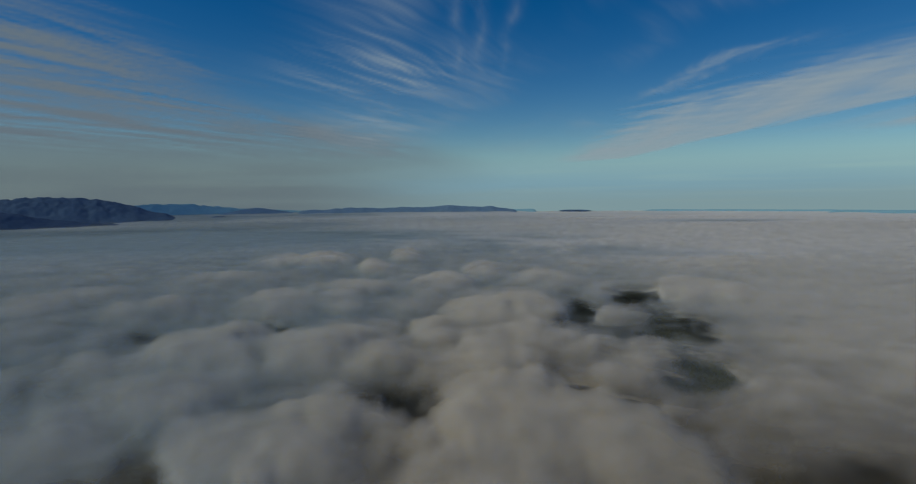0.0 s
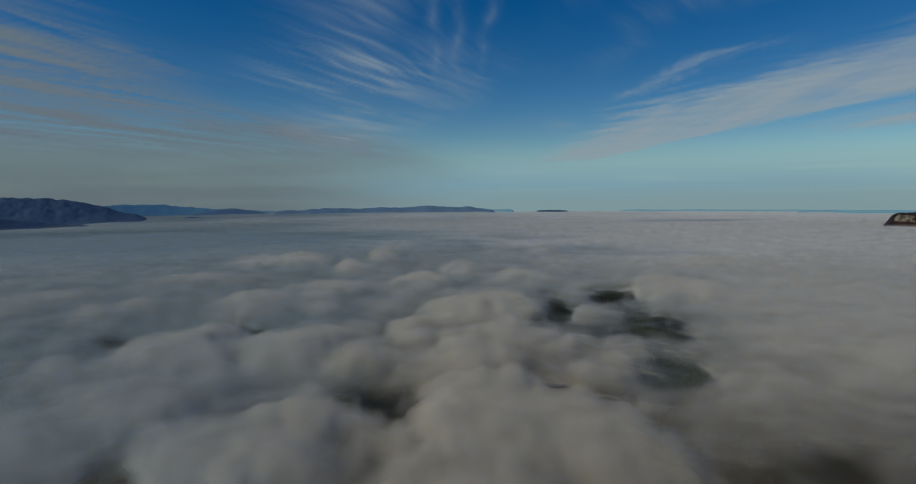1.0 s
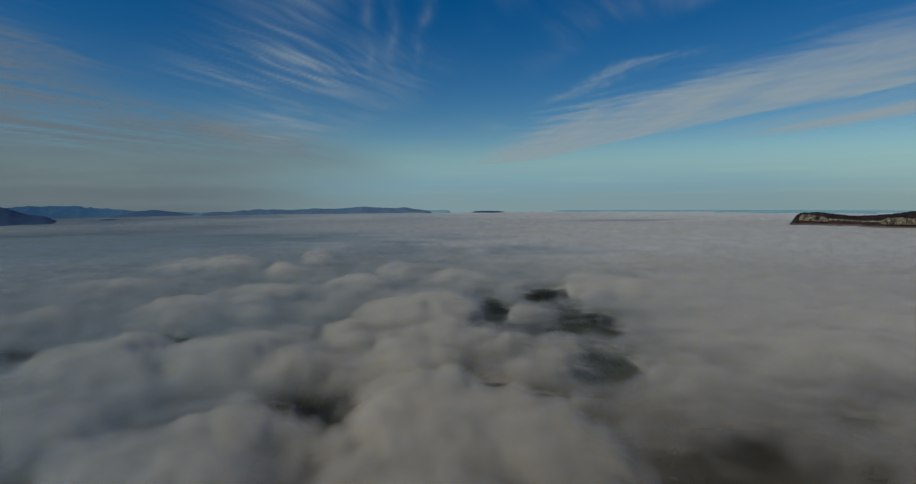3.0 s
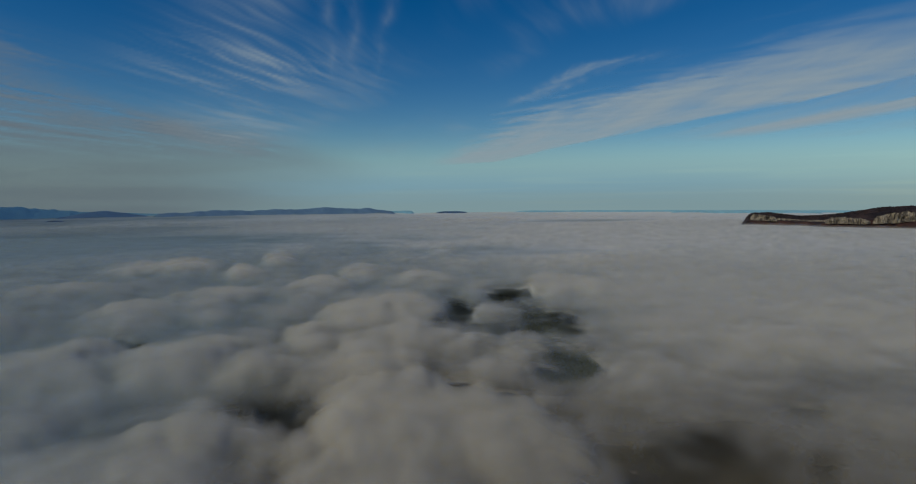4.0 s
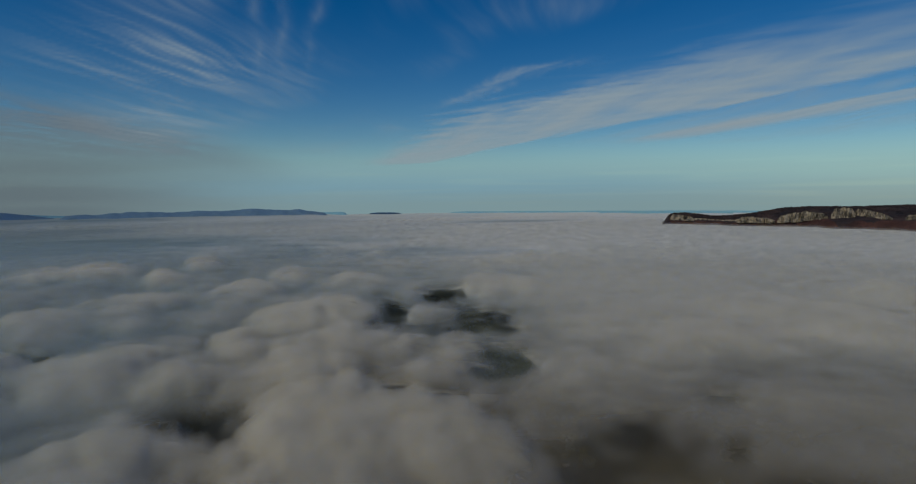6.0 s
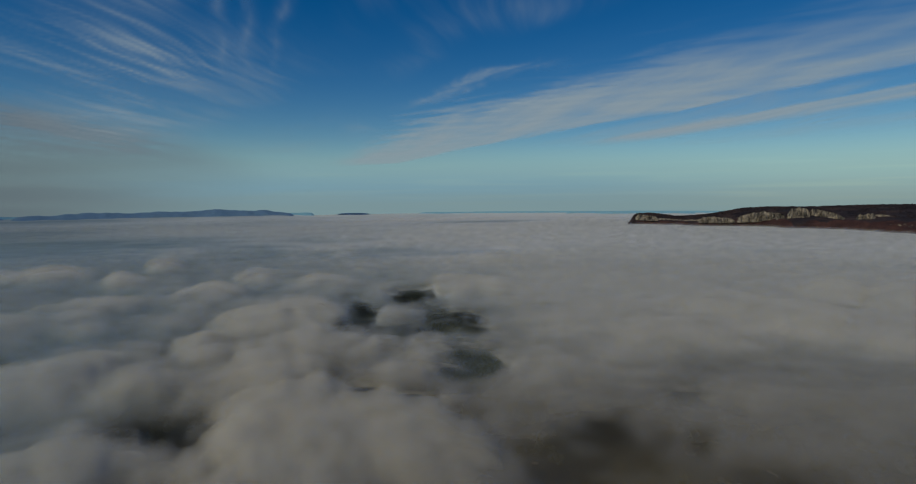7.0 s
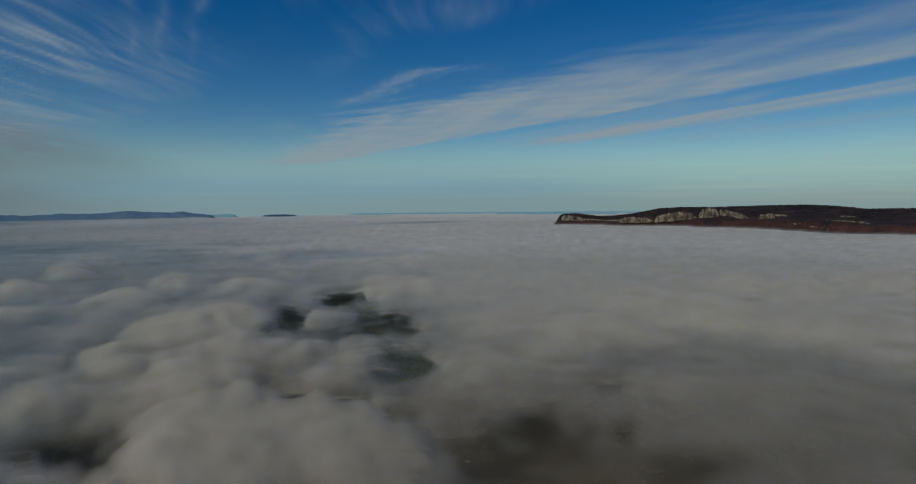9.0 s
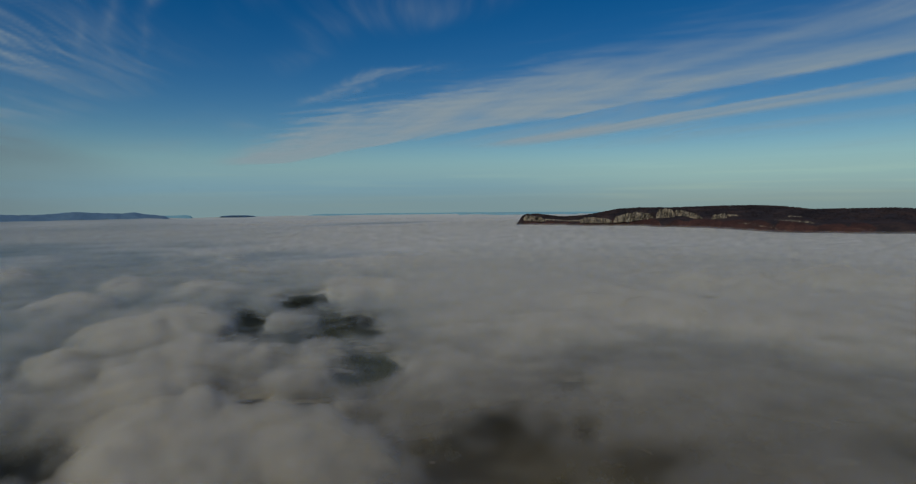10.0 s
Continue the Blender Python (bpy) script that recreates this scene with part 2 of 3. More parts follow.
def fog_field(x, y):
    """The slow swell of the fog, its lumps over that swell, how far it is open, and the small part of the lumps."""
    r = np.hypot(x, y)
    near = np.exp(-(r / 1350) ** 1.6)
    east = smooth(0.15, 0.7, x / (r + 1))                              # the fog lies calmer to the east
    # the far western rise is shaped to cover the ridges' feet in the camera's view
    swell = 5 * (1 - 0.6 * smooth(1500, 3000, r)) * fbm(x / 420, y / 420, 2, 3) + 15 * smooth(3300, 4100, r) * smooth(0.14, 0.08, x / (r + 1))
    wx, wy = x + 12 * fbm(x / 55, y / 55, 3, 31), y + 12 * fbm(x / 55, y / 55, 3, 47)
    wide = smooth(450, 900, r)
    wx, wy = wx + 22 * wide * fbm(x / 140, y / 140, 2, 35), wy + 22 * wide * fbm(x / 140, y / 140, 2, 37)
    rough = near * (1 - 0.72 * east)
    heads = np.zeros_like(x)
    for cx, cy, rx, ry, high in HEADS_NEAR + HEADS_WEST + HEADS_FAR + HEADS_EAST:
        d2 = ((wx - cx) / rx) ** 2 + ((wy - cy) / ry) ** 2
        heads += (high * np.clip(1 - 0.8 * d2, 0, 1) ** 1.2) ** 4
    heads = 0.62 * heads ** 0.25
    crown = smooth(2, 9, heads)
    lumps = heads - 4 + (2 + 2 * rough) * fbm(wx / 170, wy / 120, 2, 5)
    lumps = lumps + (1 - 0.8 * crown) * (1 + 9 * rough) * (puffs(wx, wy, 95, 13) - 0.4)
    lumps = lumps + 3.5 * smooth(700, 1500, r) * (puffs(wx, wy, 260, 29) - 0.4)
    knob = np.maximum(rough, crown * np.exp(-(r / 1700) ** 2) * (1 - 0.6 * east)) * (0.6 + 0.4 * crown)
    detail = knob * (9 * (puffs(wx, wy, 42, 71) - 0.45) + 4.5 * smooth(950, 450, r) * (puffs(wx, wy, 20, 171) - 0.45) + 1.4 * smooth(400, 220, r) * (puffs(wx, wy, 10, 271) - 0.45))
    detail = detail + 7 * crown * smooth(550, 900, r) * (puffs(wx, wy, 70, 371) - 0.45)
    lumps = lumps + detail
    opened = np.zeros_like(x)
    for cx, cy, rx, ry, turn, wide in HOLLOWS + DIPS:
        d = across(x + 1.5 * (wx - x), y + 1.5 * (wy - y), cx, cy, rx, ry, turn)
        g = wide * np.exp(-0.8 * d ** 2)
        lumps = lumps - 2.0 * g
        opened += g ** 3
    opened = opened ** (1 / 3)
    opened = opened * (1 + (0.2 + 0.25 * smooth(220, 320, r)) * fbm(x / 36, y / 36, 3, 91) + 0.15 * fbm(wx / 13, wy / 13, 2, 93))
    return swell, lumps, np.clip(opened, 0, 1.3), detail


def fog_lean(x, y, strength):
    """Which way the lumps face."""
    step = np.maximum(3.0, np.hypot(x, y) * 0.006)
    here, right, ahead = [sum(fog_field(x + dx * step, y + dy * step)[:2]) for dx, dy in ((0, 0), (1, 0), (0, 1))]
    east, north = (here - right) / step * strength, (here - ahead) / step * strength
    calm = 1 / np.sqrt(1 + (east ** 2 + north ** 2) / 0.09)
    n = np.stack([east * calm, north * calm, np.ones_like(x)], -1)
    return n / np.linalg.norm(n, axis=-1, keepdims=True)


def fog_grid(step, ratio, first=0.02, last=4850.0, whole=True):
    az = np.arange(46, -80, -step)
    if whole:
        az = np.concatenate([az, np.arange(-80, -314, -3.0), [-314.0]])
    r = [first]
    while r[-1] < last:
        r.append(r[-1] * (1.4 if r[-1] < 90 else 1.05 if r[-1] < 150 else ratio))
    r[-1] = last
    return np.meshgrid(az, np.array(r))


fog = thing("fog_sea", "grey-white sea of valley fog with billowing tops", "fog", "structure")


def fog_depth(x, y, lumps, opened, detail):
    """How dense and how light the fog is, 0 .. 1: high in the heads, low in dips, creases and round the openings, their
    shade put into the colour; and how near it lies.
    """
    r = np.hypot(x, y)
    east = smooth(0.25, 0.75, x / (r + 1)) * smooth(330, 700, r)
    thick_tone = smooth(-13, 11, lumps + 2.0 * detail + 4.5 * fbm(x / 90, y / 75, 2, 801) + 3.5 * fbm(x / 30, y / 30, 4, 803, 0.6) + 7 * east)
    thick_tone = thick_tone * (1 - 0.8 * smooth(0.1, 0.9, opened))
    # patches set to fit the view: darker in colour and thinner in cover
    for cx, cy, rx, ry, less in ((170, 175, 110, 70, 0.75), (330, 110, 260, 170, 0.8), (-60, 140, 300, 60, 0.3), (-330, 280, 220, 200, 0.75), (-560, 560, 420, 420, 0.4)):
        thick_tone = thick_tone * (1 - less * np.exp(-((x - cx) / rx) ** 2 - ((y - cy) / ry) ** 2))
    return thick_tone, np.exp(-(r / 1050) ** 2)


def fog_streaks(x, y):
    """Long patches of the far fog, thinned and darkened by colour where it looks shaded."""
    r = np.hypot(x, y)
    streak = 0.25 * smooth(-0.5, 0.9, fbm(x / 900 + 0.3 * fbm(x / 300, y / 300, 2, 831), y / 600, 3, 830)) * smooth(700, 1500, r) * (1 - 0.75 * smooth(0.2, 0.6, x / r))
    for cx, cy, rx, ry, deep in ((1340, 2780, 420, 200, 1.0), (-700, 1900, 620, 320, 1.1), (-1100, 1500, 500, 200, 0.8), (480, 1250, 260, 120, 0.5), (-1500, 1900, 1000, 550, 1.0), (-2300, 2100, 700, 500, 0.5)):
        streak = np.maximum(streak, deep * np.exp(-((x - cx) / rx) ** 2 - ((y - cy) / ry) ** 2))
    return streak


def far_depth(x, y, lumps, streak):
    r = np.hypot(x, y)
    far = smooth(1300, 2600, r)
    # lighter to the east, darker to the west: light put into the fog's colour
    soft = smooth(-0.9, 1.0, (1 - far) * 0.7 * fbm(x / 330, y / 240, 3, 841) + far * 0.5 * fbm(x / 1100, y / 900, 2, 843) + 0.12 * (1 - far) * lumps + 0.8 * smooth(-0.15, 0.4, x / (r + 1)) - 0.8 * smooth(0.0, -0.45, x / (r + 1)))
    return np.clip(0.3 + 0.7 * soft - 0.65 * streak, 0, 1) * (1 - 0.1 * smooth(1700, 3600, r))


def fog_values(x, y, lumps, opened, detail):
    """For the fog's material: its tone (0 .. 1) and its blue tint, distance haze put into the colour: far and to the
    west.
    """
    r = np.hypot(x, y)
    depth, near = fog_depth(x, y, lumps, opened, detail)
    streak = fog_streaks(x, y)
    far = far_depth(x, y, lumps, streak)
    # the eastern fog is brightened by its colour, not by a lamp
    thick_tone = np.clip(near * (0.15 + 0.85 * depth) + (1 - near) * far + 0.35 * smooth(0.2, 0.65, x / (r + 1)) * smooth(350, 700, r), 0, 1)
    haze_tint = np.clip(smooth(260, 900, r + 500 * smooth(0.1, -0.6, x / (r + 1))) + 0.5 * smooth(0.3, 0.8, opened) * smooth(250, 330, r), 0, 1)
    return depth, near, far, streak, thick_tone, haze_tint


A, R = fog_grid(0.2, 1.0075)
X, Y = polar(A, R)
S, L, O, D = fog_field(X, Y)
T, near, FAR_T, streak, thick_tone, haze_tint = fog_values(X, Y, L, O, D)
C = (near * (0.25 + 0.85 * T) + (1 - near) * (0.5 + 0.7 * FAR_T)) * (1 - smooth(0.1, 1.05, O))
part("fog_body", sheet_mesh("fog_body", X, Y, S + 0.9 * L - 10, cover=C, thick_tone=thick_tone, haze_tint=haze_tint, lean=fog_lean(X, Y, LEAN)), FOG, fog, kind="structure")
A, R = fog_grid(0.3, 1.011, 150.0, 4700.0, False)
X, Y = polar(A, R)
S, L, O, D = fog_field(X, Y)
T, near, FAR_T, streak, thick_tone, haze_tint = fog_values(X, Y, L, O, D)
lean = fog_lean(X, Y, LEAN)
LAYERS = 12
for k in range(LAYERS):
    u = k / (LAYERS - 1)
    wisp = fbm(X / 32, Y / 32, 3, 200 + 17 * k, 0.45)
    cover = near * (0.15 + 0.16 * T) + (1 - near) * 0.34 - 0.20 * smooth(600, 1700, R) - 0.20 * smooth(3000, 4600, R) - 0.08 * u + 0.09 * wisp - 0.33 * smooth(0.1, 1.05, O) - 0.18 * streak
    part("fog_wisp", sheet_mesh("fog_wisp", X, Y, S + L * (0.92 + 0.08 * u) - 8 + 8.5 * u + 0.1 * wisp, cover=cover, thick_tone=thick_tone, haze_tint=haze_tint, lean=lean), FOG_VEIL, fog, kind="stuff")

A, R = fog_grid(1.0, 1.04, 100.0, 4840.0, False)             # deep mist, added to grey the dark openings; closes far off to hide the lower sky
X, Y = polar(A, R)
far = smooth(900, 2400, R)
flat = np.stack([np.zeros_like(X), np.zeros_like(X), np.ones_like(X)], -1)
for z, dense in ((-72, 0.42), (-44, 0.36)):
    part("fog_wisp", sheet_mesh("fog_wisp", X, Y, z + (-20 - z) * smooth(900, 2600, R) + 6 * fbm(X / 140, Y / 140, 2, 811), cover=dense + 0.12 * fbm(X / 90, Y / 90, 3, 812 - z) - 0.15 * np.exp(-((X - 190) / 140) ** 2 - ((Y - 170) / 100) ** 2) - 0.16 * np.exp(-((X - 265) / 100) ** 2 - ((Y - 600) / 190) ** 2) + 0.9 * far, thick_tone=0.25 + 0 * X, haze_tint=smooth(420, 560, R), lean=flat), FOG_VEIL, fog, kind="stuff")

# ---- the valley floor under the fog ----
GROUND = -130.0
A, R = np.meshgrid(np.arange(46, -315, -3.0), np.concatenate([[0.02], np.geomspace(0.5, 4900, 90)]))
X, Y = polar(A, R)
Z = GROUND + 6 * fbm(X / 500, Y / 500, 3, 401)
ground = part("ground", sheet_mesh("ground", X, Y, Z), VALLEY, None, "dark green winter valley floor seen through the fog", "structure")


# ---- hills ----
def ridge(name, az, el, front, crest, back, mat, label, rough=1.0, parent=None, seed=0, foot=-25, kind=""):
    """A long hill: el over az is the line of its crest, with a front and a back slope that run down into the fog."""
    a = np.linspace(az[0], az[-1], max(24, int(abs(az[-1] - az[0]) / 0.12)))
    order = np.argsort(az)
    e = np.interp(a, np.array(az)[order], np.array(el)[order])
    e = e + 0.07 * rough * fbm(a * 0.9, a * 0 + seed * 0.71, 3, seed + 5, 0.6)
    e = np.convolve(np.pad(e, 2, "edge"), np.ones(5) / 5, "valid")
    ends = smooth(0, 0.05, np.linspace(0, 1, len(a))) * smooth(0, 0.05, np.linspace(1, 0, len(a)))
    s = np.concatenate([np.linspace(0, 1, 26), np.linspace(1.06, 2, 14)])
    AA, SS = np.meshgrid(a, s)
    RR = np.where(SS < 1, front + (crest - front) * SS, crest + (back - crest) * (SS - 1))
    top = EYE + crest * np.tan(np.radians(e)) - foot
    top = top * (0.15 + 0.85 * ends)
    shape = np.where(SS < 1, smooth(0, 1, SS) * 0.45 + 0.55 * SS, 1 - smooth(0, 1, SS - 1))
    XX, YY = polar(AA, RR)
    gully = fbm(XX / 130, YY / 130, 4, seed) * np.sin(np.pi * np.clip(SS, 0, 1)) * 0.07
    crag = fbm(XX / 45, YY / 45, 3, seed + 3) * 0.05 * np.clip(SS * 1.5, 0, 1)
    ZZ = foot + top[None, :] * (shape + rough * (gully + crag))
    return part(name, sheet_mesh(name, XX, YY, ZZ), mat, parent, label, kind)


def hill(label, **kw):
    t = thing("hill", label, "hill", group="hills above the fog")
    ridge("slope", label="", parent=t, **kw)
    return t


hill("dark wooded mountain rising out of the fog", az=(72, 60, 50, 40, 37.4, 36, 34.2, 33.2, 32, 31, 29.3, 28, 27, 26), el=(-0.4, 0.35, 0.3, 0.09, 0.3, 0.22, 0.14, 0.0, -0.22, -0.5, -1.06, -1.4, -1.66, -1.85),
     front=3560, crest=4000, back=4500, mat=FAR_WOODS_HAZED, seed=11)
hill("dark lower shoulder of the wooded mountain", az=(66, 50, 42, 40, 37.9, 35.1, 33, 31), el=(-1.2, -0.7, -0.75, -0.94, -1.34, -1.85, -1.98, -2.1), front=3250, crest=3400, back=3600, mat=NEAR_WOODS_HAZED, seed=23)
hill("pale blue mountain range far behind the fog", az=(34, 31, 29.8, 27.5, 25.9, 24, 21.3, 18, 14), el=(-0.7, -0.55, -0.42, -0.4, -0.48, -0.72, -0.98, -1.15, -1.4), front=4650, crest=4780, back=4900, mat=DIM_WOODS_HAZED, seed=31)
hill("small blue wooded hill beyond the fog", az=(24, 22.5, 21.4, 20.2, 19.2, 17.8, 16.5), el=(-1.5, -1.25, -1.0, -0.9, -1.0, -1.26, -1.45), front=4480, crest=4600, back=4700, mat=MID_WOODS_HAZED, seed=37, rough=0.5)
hill("tiny dark wooded knoll in the fog", az=(24.6, 24.2, 23.9, 23.5, 23.0), el=(-1.75, -1.66, -1.62, -1.67, -1.76), front=3880, crest=3930, back=3980, mat=FAR_WOODS_HAZED, seed=39, rough=0.4)
hill("long low blue ridge with wooded summits", az=(17, 15, 14, 12.5, 11.1, 9, 7.5, 5.7, 4, 2.3, 0.8, -0.8, -2.2, -3.5, -4.6, -5.5, -6.4, -6.9), el=(-1.3, -1.18, -1.22, -1.1, -0.99, -1.06, -1.12, -0.99, -1.06, -0.98, -0.85, -1.0, -1.06, -1.0, -1.2, -1.28, -1.5, -1.7), front=4250, crest=4420, back=4600, mat=MID_WOODS_HAZED, seed=41, rough=1.0)
hill("thin far headland behind the ridge", az=(-4, -5.5, -6.8, -7.6, -8.3), el=(-1.4, -1.34, -1.36, -1.28, -1.44), front=4700, crest=4780, back=4850, mat=DIM_WOODS_HAZED, seed=43, rough=0.4)
hill("flat wooded islet on the fog horizon", az=(-10.5, -11.2, -12, -13.0, -13.9), el=(-1.52, -1.44, -1.43, -1.44, -1.52), front=4620, crest=4700, back=4780, mat=FAR_WOODS_HAZED, seed=47, rough=0.3)
hill("thin strip of distant land on the horizon", az=(-18, -21, -24, -26, -30, -34, -38, -44, -52), el=(-1.46, -1.42, -1.45, -1.42, -1.44, -1.42, -1.43, -1.41, -1.41), front=4760, crest=4820, back=4880, mat=DIM_WOODS_HAZED, seed=53, rough=0.2)
hill("thin hazy strip of woods on the horizon", az=(-34, -36, -39, -42, -44.5, -47), el=(-1.55, -1.48, -1.46, -1.47, -1.45, -1.55), front=4500, crest=4560, back=4620, mat=DIM_WOODS_HAZED, seed=57, rough=0.3)

# ---- the table mountain with its cliffs ----
mesa = thing("table_mountain", "brown wooded table mountain with pale limestone cliffs above the fog", "mountain")
FOOT_AZ = (-40.2, -41.2, -42.6, -47.4, -51.9, -54.7, -58.4, -61.9, -64.7, -67.9, -71.9, -74.5, -84, -96)
FOOT_R = (2690, 2740, 2765, 2720, 2690, 2540, 2520, 2440, 2375, 2355, 2420, 2480, 2480, 2480)
CREST_AZ = (-40.4, -40.9, -41.3, -42.6, -43.8, -45, -46.5, -47.9, -50.8, -53, -55.7, -59.9, -63.3, -65.3, -67.3, -69.9, -73, -74.4, -80, -96)
CREST_EL = (-2.9, -1.95, -1.69, -1.62, -1.78, -1.93, -1.86, -1.70, -1.13, -1.02, -1.02, -0.86, -0.81, -0.92, -1.16, -1.10, -1.01, -1.07, -1.2, -1.0)


def mesa_at(az, s):
    """Distance and height on the mountain; s runs from the fog (0) to the crest (1) and down behind (2)."""
    foot = np.interp(-az, -np.array(FOOT_AZ), FOOT_R) - 14
    wide = np.interp(-az, (40, 43, 48, 54, 60, 70, 96), (50, 110, 170, 300, 420, 520, 520))
    crest = foot + wide
    top = EYE + crest * np.tan(np.radians(np.interp(-az, -np.array(CREST_AZ), CREST_EL)))
    r = np.where(s < 1, foot + wide * s, crest + 330 * (s - 1))
    rise = np.where(s < 1, 0.30 * smooth(0, 0.12, s) + 0.70 * np.clip(s, 0, 1) ** 0.85, 1 - smooth(0, 1, s - 1))
    z = -14 + (top + 14) * rise
    x, y = polar(az, r)
    z = z + (5 * fbm(x / 110, y / 110, 4, 501) * np.sin(np.pi * np.clip(s, 0, 1)) + 1.0 * fbm(x / 25, y / 25, 2, 503)) * smooth(0.02, 0.15, s)
    return r, z


AA, SS = np.meshgrid(np.arange(-40.4, -96, -0.1), np.concatenate([np.linspace(0, 1, 70), np.linspace(1.03, 2, 20)]))
RR, ZZ = mesa_at(AA, SS)
XX, YY = polar(AA, RR)
scree = (SS < 0.12 + 0.10 * fbm(AA / 1.6, SS * 3, 3, 511) * 1.0) & (AA > -72)
part("slope", sheet_mesh("slope", XX, YY, ZZ, ~scree[1:, 1:]), BARE_WOODS, mesa, "brown leafless winter woods")
part("foot_slope", sheet_mesh("foot_slope", XX, YY, ZZ, scree[1:, 1:]), SCRUB, mesa, "reddish-brown scrub on scree")


def cliff(az0, az1, low0, low1, top0, top1, seed):
    """A rock face that stands out of the slope, with buttresses and gullies; low and top: its lines of foot and rim, as angles from the camera."""
    az = np.linspace(az0, az1, max(16, int(abs(az1 - az0) / 0.025)))
    f = np.linspace(0, 1, len(az))
    probe = np.linspace(0.0, 1.0, 120)
    PA, PS = np.meshgrid(az, probe)
    pr, pz = mesa_at(PA, PS)
    pe = np.degrees(np.arctan2(pz - EYE, pr))
    low = low0 + (low1 - low0) * f
    at = np.argmax(pe > low[None, :], axis=0)
    r0, z0 = pr[at, np.arange(len(az))], pz[at, np.arange(len(az))]
    k = np.ones(13) / 13
    r0, z0 = np.convolve(np.pad(r0, 6, "edge"), k, "valid"), np.convolve(np.pad(z0, 6, "edge"), k, "valid")
    taper = smooth(0, 0.16, f) * smooth(0, 0.16, 1 - f)
    rim = EYE + (r0 + 12) * np.tan(np.radians(top0 + (top1 - top0) * f))
    small = np.mean(rim - z0) < 12
    tall = np.maximum(2, (0.6 if small else 1.0) * (rim - z0) * (0.45 + 0.6 * taper)) * np.clip(1 + (0.4 if small else 0.15) * fbm(az * 3.2, az * 0 + seed * 0.37, 4, seed), 0.12, 1.4)
    u = np.concatenate([np.linspace(0, 1, 14), [1.15]])
    AZ, U = np.meshgrid(az, u)
    out = 16 * np.abs(fbm(AZ * 1.6, U * 0.6, 2, seed + 1)) + 13 * np.abs(fbm(AZ * 6, U * 0.8 + AZ, 3, seed + 2))
    ledge = 2.0 * np.round(U * 3 + fbm(AZ * 2, U * 2, 2, seed + 9)) 
    Rg = r0[None, :] - (3 if small else 8) - (0.4 if small else 1.0) * out + ledge + 10 * U + 26 * smooth(1.0, 1.15, U)
    Zg = z0[None, :] - 6 + (tall[None, :] + 6) * np.minimum(U, 1) - 5 * smooth(1.0, 1.15, U)
    Xg, Yg = polar(AZ, Rg)
    face = sheet_mesh("cliff", Xg, Yg, Zg)
    face.polygons.foreach_set("use_smooth", np.zeros(len(face.polygons), dtype=bool))
    part("cliff", face, ROCK, mesa, "pale limestone cliff")


CLIFFS = (
    (-41.14, -43.30, -2.22, -2.32, -1.76, -2.00),
    (-43.00, -45.20, -2.32, -2.36, -2.02, -2.18),
    (-44.90, -47.10, -2.38, -2.44, -2.15, -2.22),
    (-46.95, -50.10, -2.44, -2.46, -1.98, -2.10),
    (-50.25, -52.30, -2.42, -2.28, -1.95, -1.50),
    (-51.90, -54.05, -2.22, -2.02, -1.42, -1.66),
    (-54.30, -56.00, -2.05, -1.86, -1.22, -1.18),
    (-55.85, -58.50, -1.72, -2.10, -1.14, -1.80),
    (-59.30, -60.60, -2.10, -1.98, -1.72, -1.55),
    (-60.10, -61.70, -1.80, -1.86, -1.48, -1.66),
    (-61.60, -63.51, -2.40, -2.66, -2.22, -2.45),
    (-63.42, -65.00, -2.66, -2.95, -2.46, -2.74),
    (-64.40, -65.60, -2.20, -2.24, -2.06, -2.08),
    (-65.50, -67.60, -2.22, -2.44, -2.00, -2.22),
    (-65.51, -66.67, -1.86, -1.92, -1.66, -1.76),
    (-65.19, -67.85, -3.00, -3.12, -2.86, -3.00),
    (-70.01, -71.90, -2.66, -2.98, -2.50, -2.82),
)
for k, c in enumerate(CLIFFS):
    cliff(*c, 900 + 13 * k)

# ---- woods ----
def clump_mesh(name, places, seed, tall, wide):
    """Many small ragged tree crowns in one mesh; places: x, y, z of their feet."""
    rng = np.random.default_rng(seed)
    ring = 5
    base = []
    for level, (h, w) in enumerate(((0.0, 0.16), (0.3, 0.95), (0.65, 0.8), (1.0, 0.1))):
        a = np.arange(ring) * math.tau / ring + 0.6 * level
        base.append(np.stack([np.cos(a) * w, np.sin(a) * w, np.full(ring, h)], -1))
    base = np.concatenate(base)
    quads = np.array([[l * ring + i, l * ring + (i + 1) % ring, (l + 1) * ring + (i + 1) % ring, (l + 1) * ring + i] for l in range(3) for i in range(ring)])
    n = len(places)
    size = np.stack([wide * rng.uniform(0.6, 1.3, n), wide * rng.uniform(0.6, 1.3, n), tall * rng.uniform(0.6, 1.25, n)], -1)
    co = places[:, None, :] + base[None] * size[:, None, :] * rng.uniform(0.75, 1.25, (n, len(base), 1))
    q = (quads[None] + (np.arange(n) * len(base))[:, None, None]).reshape(-1, 4)
    me = bpy.data.meshes.new(name)
    me.from_pydata(co.reshape(-1, 3).tolist(), [], q.tolist())
    return me


rng = np.random.default_rng(5)
az = rng.uniform(-94, -41, 16000)
s = rng.uniform(0.2, 1.06, 16000) ** 0.8
keep = fbm(az * 0.9, s * 6, 3, 77) + 0.9 * smooth(0.75, 1.0, s) > -0.15
r, z = mesa_at(az, s)
x, y = polar(az, r)
